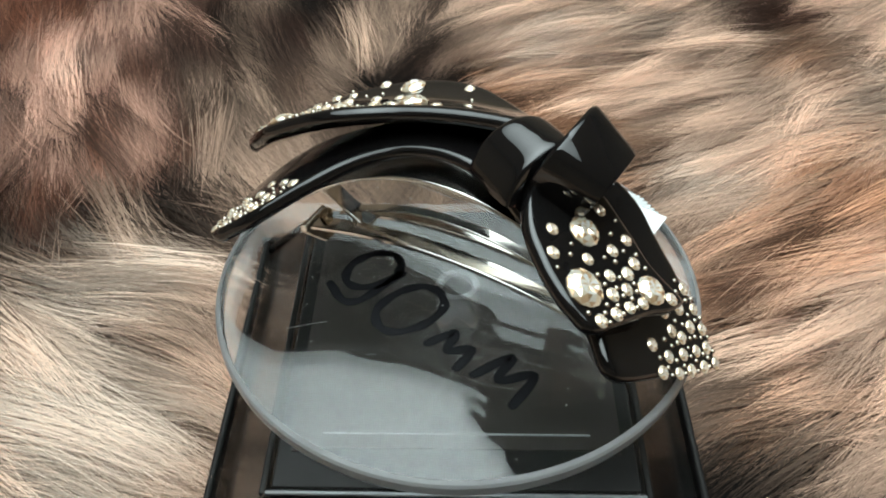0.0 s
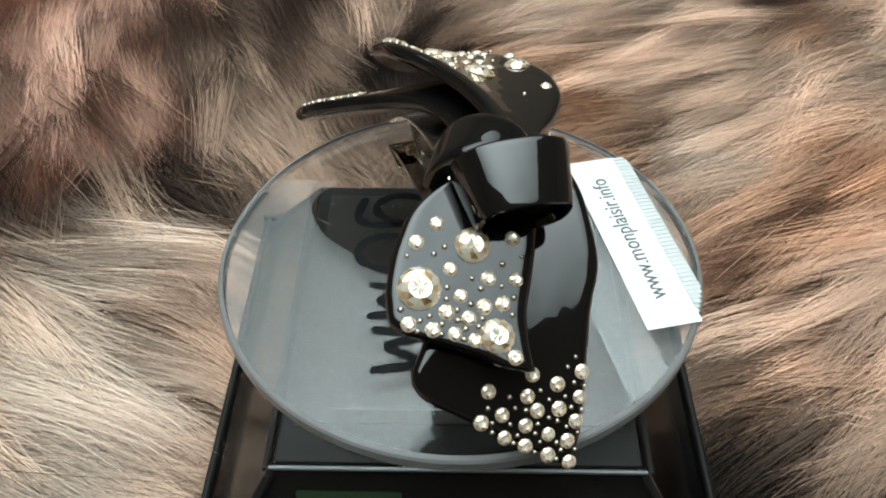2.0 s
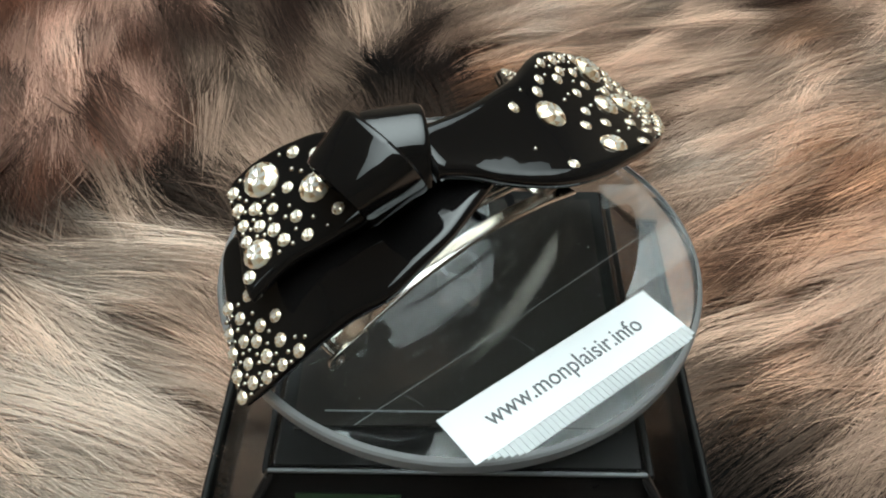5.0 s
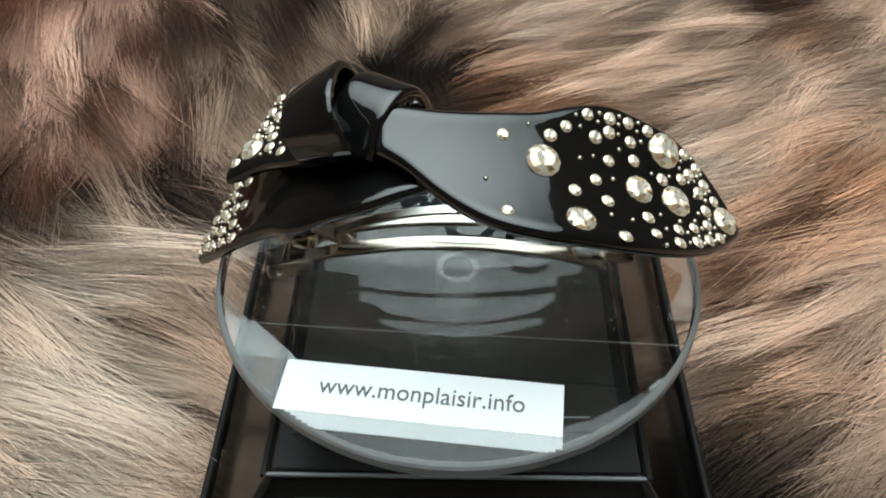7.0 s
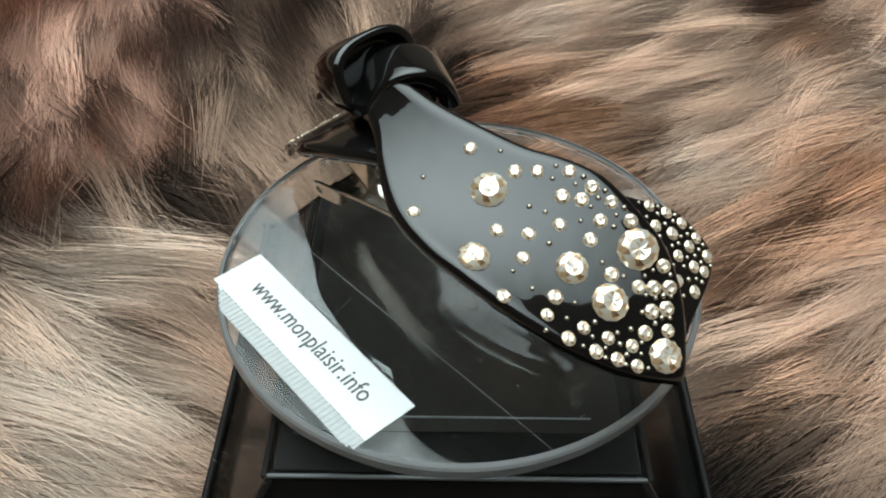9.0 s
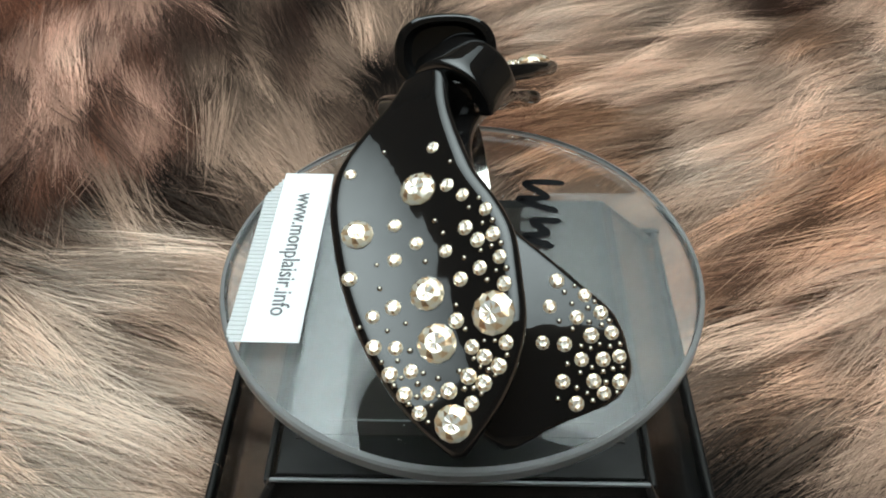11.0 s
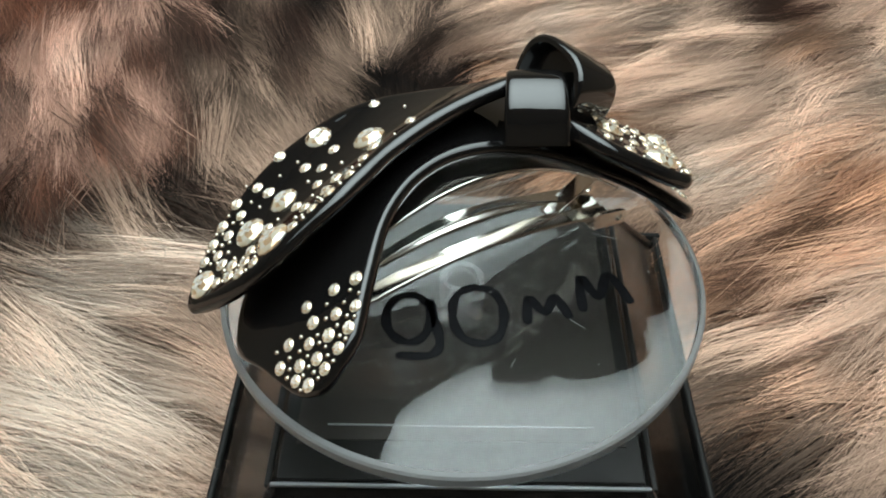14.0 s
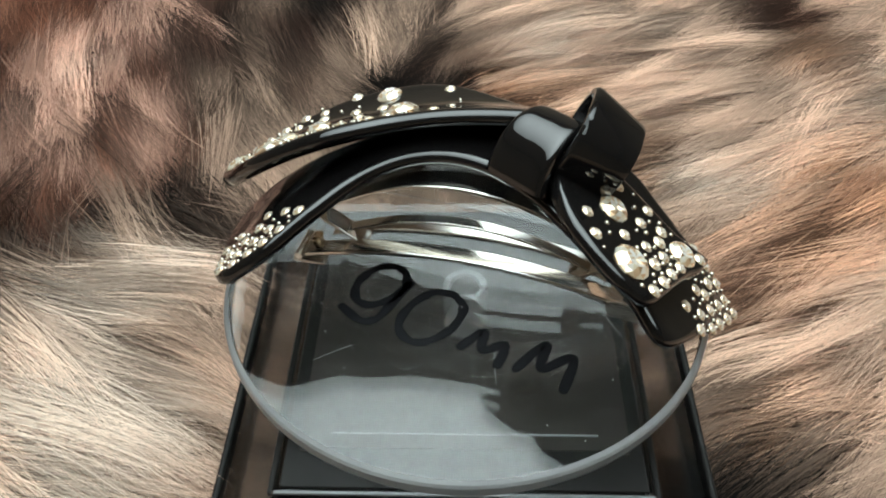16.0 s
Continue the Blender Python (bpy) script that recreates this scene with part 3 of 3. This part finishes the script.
def stone_mesh(name, bm, mat):
    me = bpy.data.meshes.new(name)
    bmesh.ops.scale(bm, vec=(MM, MM, MM), verts=bm.verts)
    bm.to_mesh(me)
    bm.free()
    me.materials.append(mat)
    return me


def bead_mesh():
    bm = bmesh.new()
    bmesh.ops.create_uvsphere(bm, u_segments=10, v_segments=6, radius=1)
    me = stone_mesh("bead", bm, bead_metal)
    for f in me.polygons:
        f.use_smooth = True
    return me


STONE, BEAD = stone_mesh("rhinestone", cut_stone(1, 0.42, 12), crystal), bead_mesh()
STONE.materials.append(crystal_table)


def stud(parent, height, x, y, r, bead=False, spin=0.0):
    n = surface_normal(height, x, y)
    p = Vector((x, y, height(x, y))) - n * (0.05 if not bead else r * 0.2)
    ob = new("bead" if bead else "rhinestone", BEAD if bead else STONE)
    ob.parent = parent
    ob.matrix_local = Matrix.Translation(p * MM) @ n.to_track_quat("Z", "Y").to_matrix().to_4x4() @ Matrix.Rotation(spin, 4, "Z") @ Matrix.Diagonal((r, r, r, 1))
    return ob


A_LARGE = [(12.4, -7.4, 2.7), (17.5, -16.2, 2.3), (27.4, -6.9, 2.4), (33.6, -6.0, 2.7), (32.3, 1.5, 3.0), (42.6, -4.5, 2.5)]
B_LARGE = [(-27.1, 14.9, 3.0), (-23.4, 6.2, 2.5), (-34.3, 6.4, 2.4)]
A_SMALL = [(6.5, -4.9), (13.6, -3.3), (16.1, -1.3), (19.6, 1.5), (23.2, 2.2), (20.7, -1.3), (23.0, 0.2), (26.3, 2.8), (17.0, -10.9), (20.4, -8.0), (22.7, -4.1), (26.5, 0.2), (29.6, 3.1), (26.9, -2.4), (22.0, -11.1), (24.0, -17.4), (31.6, -3.3), (36.0, 2.8), (35.1, -1.5), (36.6, 0.0), (38.1, 1.7), (28.3, -11.6), (29.2, -14.4), (38.1, -2.2), (39.3, -0.3), (33.3, -11.5), (33.0, -14.4), (36.2, -9.6), (39.1, -4.8), (41.0, -2.0), (38.9, -7.5), (36.3, -12.4), (38.7, -10.6), (40.9, -8.8), (6.9, -17.1)]
A_BEADS = [(10.3, -2.6), (17.7, 0.8), (18.3, -0.6), (21.2, 1.0), (21.5, 2.3), (18.1, -5.3), (20.2, -4.3), (23.2, -6.9), (22.3, -13.6), (3.9, -12.0), (24.8, 3.1), (24.6, 1.9), (24.5, 0.5), (28.0, 3.5), (27.7, 2.2), (24.5, -1.7), (28.3, 1.0), (29.8, -3.2), (32.9, -2.2), (34.9, 0.1), (35.3, 1.4), (37.3, 2.8), (30.5, -10.0), (25.6, -13.3), (31.1, -12.5), (30.5, -16.2), (33.8, -9.6), (34.8, -11.3), (36.6, -8.0), (37.5, -6.1), (34.8, -13.4), (36.8, -10.9), (37.7, -8.8), (39.1, -9.0), (39.5, -6.1), (40.3, -7.2), (37.6, -11.9), (39.8, -10.1), (42.0, -7.7), (37.3, -3.3), (39.3, -2.8), (39.5, -1.6), (40.3, -0.7), (36.4, -1.4), (37.5, -0.6), (38.1, 0.4), (38.9, 1.2)]
B_SMALL = [(-21.7, 13.6), (-20.0, 10.2), (-25.6, 10.1), (-23.5, 0.5), (-30.8, 17.5), (-30.4, 12.2), (-28.9, 9.7), (-27.6, 5.4), (-28.4, 1.7), (-32.0, 14.6), (-31.6, 9.5), (-30.7, 7.0), (-30.8, 4.4), (-33.0, 11.9), (-34.2, 9.5), (-37.1, 4.9)]
B_BEADS = [(-23.1, 15.3), (-23.5, 11.7), (-22.9, 10.0), (-27.6, 11.2), (-27.2, 7.6), (-26.3, 2.9), (-25.9, 0.0), (-28.9, 11.7), (-28.6, 6.8), (-29.0, 18.0), (-30.7, 15.9), (-30.4, 14.5), (-30.4, 10.7), (-30.1, 8.7), (-28.8, 3.9), (-31.6, 13.2), (-31.6, 11.0), (-30.4, 2.7), (-31.8, 16.6), (-32.7, 10.3), (-32.8, 8.5), (-32.0, 7.7), (-33.8, 10.9), (-32.7, 13.6), (-32.3, 3.6)]
C_SMALL = [(-36.5, 8.2), (-36.0, 1.6), (-39.3, 10.2), (-39.1, 7.1), (-38.0, 3.0), (-37.6, -1.6), (-37.0, -5.5), (-39.6, 2.1), (-41.3, 7.5), (-40.7, 4.2), (-40.0, -1.0), (-39.4, -4.3), (-42.6, 4.9), (-42.1, 1.3), (-41.6, -3.0), (-44.0, 2.0), (-43.2, -1.2), (-45.2, -0.8)]
C_BEADS = [(-38.1, 8.8), (-37.6, 5.5), (-36.2, -3.6), (-35.4, -5.1), (-39.6, 8.7), (-38.8, 5.1), (-37.8, 1.0), (-37.9, -4.0), (-40.5, 9.0), (-40.2, 6.3), (-39.3, 3.7), (-38.9, 0.1), (-39.0, -2.3), (-38.5, -5.4), (-41.4, 5.6), (-40.9, 2.4), (-40.6, 0.7), (-40.2, -2.8), (-42.0, 6.4), (-41.7, 3.1), (-41.1, -0.4), (-40.7, -4.2), (-42.6, 2.7), (-41.9, -1.5), (-43.4, 3.7), (-43.1, 0.4), (-42.7, -2.9), (-43.9, -0.0), (-44.6, 0.9), (-44.2, -2.0)]
D_SMALL = [(24.1, 11.4), (27.1, 10.1), (26.0, 15.1), (28.5, 13.7), (31.1, 8.7), (28.1, 17.1), (31.4, 11.7), (30.6, 15.5), (30.4, 18.4), (33.1, 13.9), (33.2, 16.9), (33.0, 19.2), (35.3, 11.1), (35.4, 15.4), (37.6, 12.8), (35.6, 19.0), (36.7, 16.7)]
D_BEADS = [(25.5, 12.3), (24.8, 13.8), (26.9, 13.2), (28.8, 11.2), (27.5, 15.4), (26.8, 16.4), (29.8, 13.0), (29.1, 15.4), (29.5, 17.1), (29.1, 18.2), (31.7, 14.0), (32.0, 15.3), (31.6, 16.6), (33.5, 11.9), (31.9, 18.0), (31.7, 19.4), (34.5, 13.6), (34.0, 15.3), (34.5, 16.8), (34.3, 18.2), (36.0, 13.0), (34.2, 19.5), (37.0, 10.3), (36.6, 14.4), (35.6, 17.1), (37.4, 15.1), (36.7, 18.5)]


def set_studs(leaf_a, leaf_b, plate):
    rng = random.Random(11)
    for owner, height, large, small, beads in ((leaf_a, leaf_a_height, A_LARGE, A_SMALL, A_BEADS), (leaf_b, leaf_b_height, B_LARGE, B_SMALL, B_BEADS),
                                               (plate, plate_height, [], C_SMALL, C_BEADS), (plate, plate_height, [], D_SMALL, D_BEADS)):
        for x, y, r in large:
            stud(owner, height, x, y, r, False, rng.random())
        for x, y in small:
            stud(owner, height, x, y, rng.uniform(0.98, 1.13), False, rng.random())
        for x, y in beads:
            stud(owner, height, x, y, rng.uniform(0.36, 0.48), True)


def holed_lug(x, way, y):
    """A small upright plate with a round hole near its outer end."""
    bm = bmesh.new()
    n = 24
    rings = []
    for depth in (0, 0.7):
        outer, hole = [], []
        for i in range(n):
            a = 2 * math.pi * i / n
            c, d = math.cos(a), math.sin(a)
            k = (abs(c) ** 5 + abs(d) ** 5) ** -0.2
            outer.append(bm.verts.new((x + way * (3.4 + 3.9 * c * k), y + depth, 2.3 + 1.7 * d * k - 0.18 * (3.4 + 3.9 * c * k) + 0.6)))
            hole.append(bm.verts.new((x + way * (5.4 + 0.75 * c), y + depth, 2.3 + 0.75 * d - 0.37)))
        rings.append((outer, hole))
    for i in range(n):
        j = (i + 1) % n
        (a, b), (c, d) = rings
        bm.faces.new((a[i], a[j], b[j], b[i]))
        bm.faces.new((c[i], d[i], d[j], c[j]))
        bm.faces.new((a[i], c[i], c[j], a[j]))
        bm.faces.new((b[i], b[j], d[j], d[i]))
    return bm


def hair_clip():
    clip = tagged(new("hair_clip"), "glossy black bow-shaped hair clip set with champagne rhinestones", "hair clip")
    plate = part("lower_leaf", leaf(PLATE_LOW, PLATE_HIGH, plate_height, 2.6, 110), black_acetate, clip, "long arched black lower leaf")
    leaf_a = part("large_leaf", leaf(A_LOW, A_HIGH, leaf_a_height, 2.9), black_acetate, clip, "broad black upper leaf with large stones")
    leaf_b = part("small_leaf", leaf(B_LOW, B_HIGH, leaf_b_height, 2.7), black_acetate, clip, "short black upper leaf with stones")
    # the knot: a wide tapered hoop, and the strap folded through it
    bm = lathe(bmesh.new(), [(0, -2.0), (5.9, -2.4), (6.7, -4.4), (7.2, -4.9), (8.2, -4.9), (8.7, -4.5), (8.75, -3.9), (7.2, 3.7), (6.9, 4.4), (6.2, 4.5), (5.9, 4.0), (5.7, 2.6), (0, 2.2)], 72)
    for v in bm.verts:
        r = math.hypot(v.co.x, v.co.y)
        if r > 1e-6:
            c, d = abs(v.co.x) / r, abs(v.co.y) / r
            k = (c ** 2.6 + d ** 2.6) ** (-1 / 2.6)
            v.co.x, v.co.y = v.co.x * k, v.co.y * k
    axis = Vector((-0.92, HOOP[3], -HOOP[4])).normalized()
    frame_x = Vector((0, 1, 0)).cross(axis).normalized()
    turn = Matrix((frame_x, axis.cross(frame_x), axis)).transposed().to_4x4()
    bmesh.ops.scale(bm, vec=(HOOP[5], HOOP[6], 1), verts=bm.verts)
    bmesh.ops.transform(bm, matrix=Matrix.Translation(HOOP[:3]) @ turn, verts=bm.verts)
    part("knot_hoop", bm, black_acetate, clip, "wide black hoop of the knot")
    along, across = Vector((0.5, 0.86, 0)), Vector((-0.86, 0.5, 0))
    track = [(5.9, -3.4), (5.6, -2.4), (4.8, -0.7), (3.2, 1.2), (0.8, 2.4), (-1.8, 2.5), (-4.4, 1.4), (-6.2, -1.0), (-7.2, -4.0)]
    part("knot_strap", strap(track, STRAP_AT, along, across, 5.3, 4.2, 1.7), black_acetate, clip, "broad black strap folded through the knot")
    bm = bmesh.new()
    bmesh.ops.create_uvsphere(bm, u_segments=32, v_segments=18, radius=1)
    for v in bm.verts:
        v.co = Vector([math.copysign(abs(c) ** 0.75, c) for c in v.co])
    bmesh.ops.transform(bm, matrix=Matrix.Translation((-12.0, 0.6, 28.0)) @ Matrix.Rotation(radians(60), 4, "Z") @ Matrix.Diagonal((4.6, 4.2, 4.4, 1)), verts=bm.verts)
    part("knot_core", bm, black_acetate, clip)
    # the steel clasp
    def bar(name, x0, x1, y0, y1, rise, z0, thick, label=""):
        bm = bmesh.new()
        rows = []
        for i in range(25):
            x = x0 + (x1 - x0) * i / 24
            u = 2 * i / 24 - 1
            z = z0 + rise * (1 - u * u)
            rows.append([bm.verts.new((x, y, z + dz)) for y, dz in ((y0, 0), (y1, 0), (y1, -thick), (y0, -thick))])
        for a, b in zip(rows, rows[1:]):
            for i in range(4):
                j = (i + 1) % 4
                bm.faces.new((a[i], b[i], b[j], a[j]))
        bm.faces.new(rows[0])
        bm.faces.new(rows[-1][::-1])
        return bevel(part(name, bm, steel, clip, label), 0.2, 2)
    bar("clasp_plate", -30, 30, -5, 4, 14.0, 8.5, 0.8, "arched polished steel clasp plate")
    bar("clasp_rail", -29, 28, 1.0, 4.2, 4.5, 3.0, 0.9, "polished steel clasp rail")
    bar("clasp_rail", -29, 25, -5.0, -2.2, 4.5, 3.0, 0.9, "polished steel clasp rail")
    bar("spring", -24, 24, -1.6, 0.6, 7.0, 5.0, 0.5, "thin steel spring strip")
    for name, x0, x1, label in (("hinge", 24.5, 30.5, "folded steel hinge bracket"), ("catch", -30.5, -25, "folded steel catch bracket")):
        bm = box(bmesh.new(), x0, x1, -5.0 if x0 < 0 else -1.4, 4.2, 0.5, 1.2)
        box(bm, x0 + 1, x1 - 1, -3.4 if x0 < 0 else -0.6, 2.4, 1.25, 2.2)
        bracket = bevel(part(name, bm, steel, clip, label), 0.25, 2)
        for y in (-5.6, 3.8) if x0 < 0 else ():
            bevel(part("lug", holed_lug(x0 if x0 > 0 else x1, math.copysign(1, x0), y), steel, bracket, "flat steel lug with a rivet hole"), 0.15, 2)
    for sx in (-1, 1):
        bm = bmesh.new()
        rows = []
        for x, z in ((17.5, 4.6), (19.0, 5.2), (25.5, 9.4), (28.5, 10.2)):
            rows.append([bm.verts.new((sx * x, y, z + dz)) for y, dz in ((-2.4, 0), (1.2, 0), (1.2, -0.7), (-2.4, -0.7))])
        for a, b in zip(rows, rows[1:]):
            for q in range(4):
                bm.faces.new((a[q], b[q], b[(q + 1) % 4], a[(q + 1) % 4]))
        bm.faces.new(rows[0])
        bm.faces.new(rows[-1][::-1])
        bevel(part("spring_arm", bm, steel, clip, "bent steel spring arm"), 0.2, 2)
    bevel(part("catch_tongue", box(bmesh.new(), -27.6, -24.8, -4.4, -2.2, 1.3, 3.4), gilt, clip, "copper-coloured catch tongue"), 0.5, 2)
    bevel(part("catch_tongue", box(bmesh.new(), 25.8, 27.4, -0.4, 2.2, 2.25, 4.8), gilt, clip, "copper-coloured catch tongue"), 0.5, 2)
    part("hinge_pin", lathe(bmesh.new(), [(0, 0), (0.7, 0), (0.7, 6.5), (0, 6.5)], 16, (0, 0, 0)), steel, clip).matrix_local = Matrix.Translation((29 * MM, 4.9 * MM, 2.6 * MM)) @ Matrix.Rotation(radians(90), 4, "X")
    set_studs(leaf_a, leaf_b, plate)
    return clip


clip = hair_clip()

# ---- what turns: the disc and the clip on it ----
SPIN = [(0, 152.4), (1, 130.6), (2, 109.0), (3, 87.3), (4, 65.5), (5.25, 38.1), (6.5, 10.8), (7, 0.0), (8, -21.2), (9, -42.2), (10.25, -69.2), (11.5, -95.8), (12, -106.3), (13, -127.8), (14, -149.6), (15, -171.6), (16, -193.2)]


def motions():
    rows = [(t, pose(0, 0, 0, 0, 0, a)) for t, a in SPIN]
    walk(disc, rows)
    walk(clip, rows)


motions()
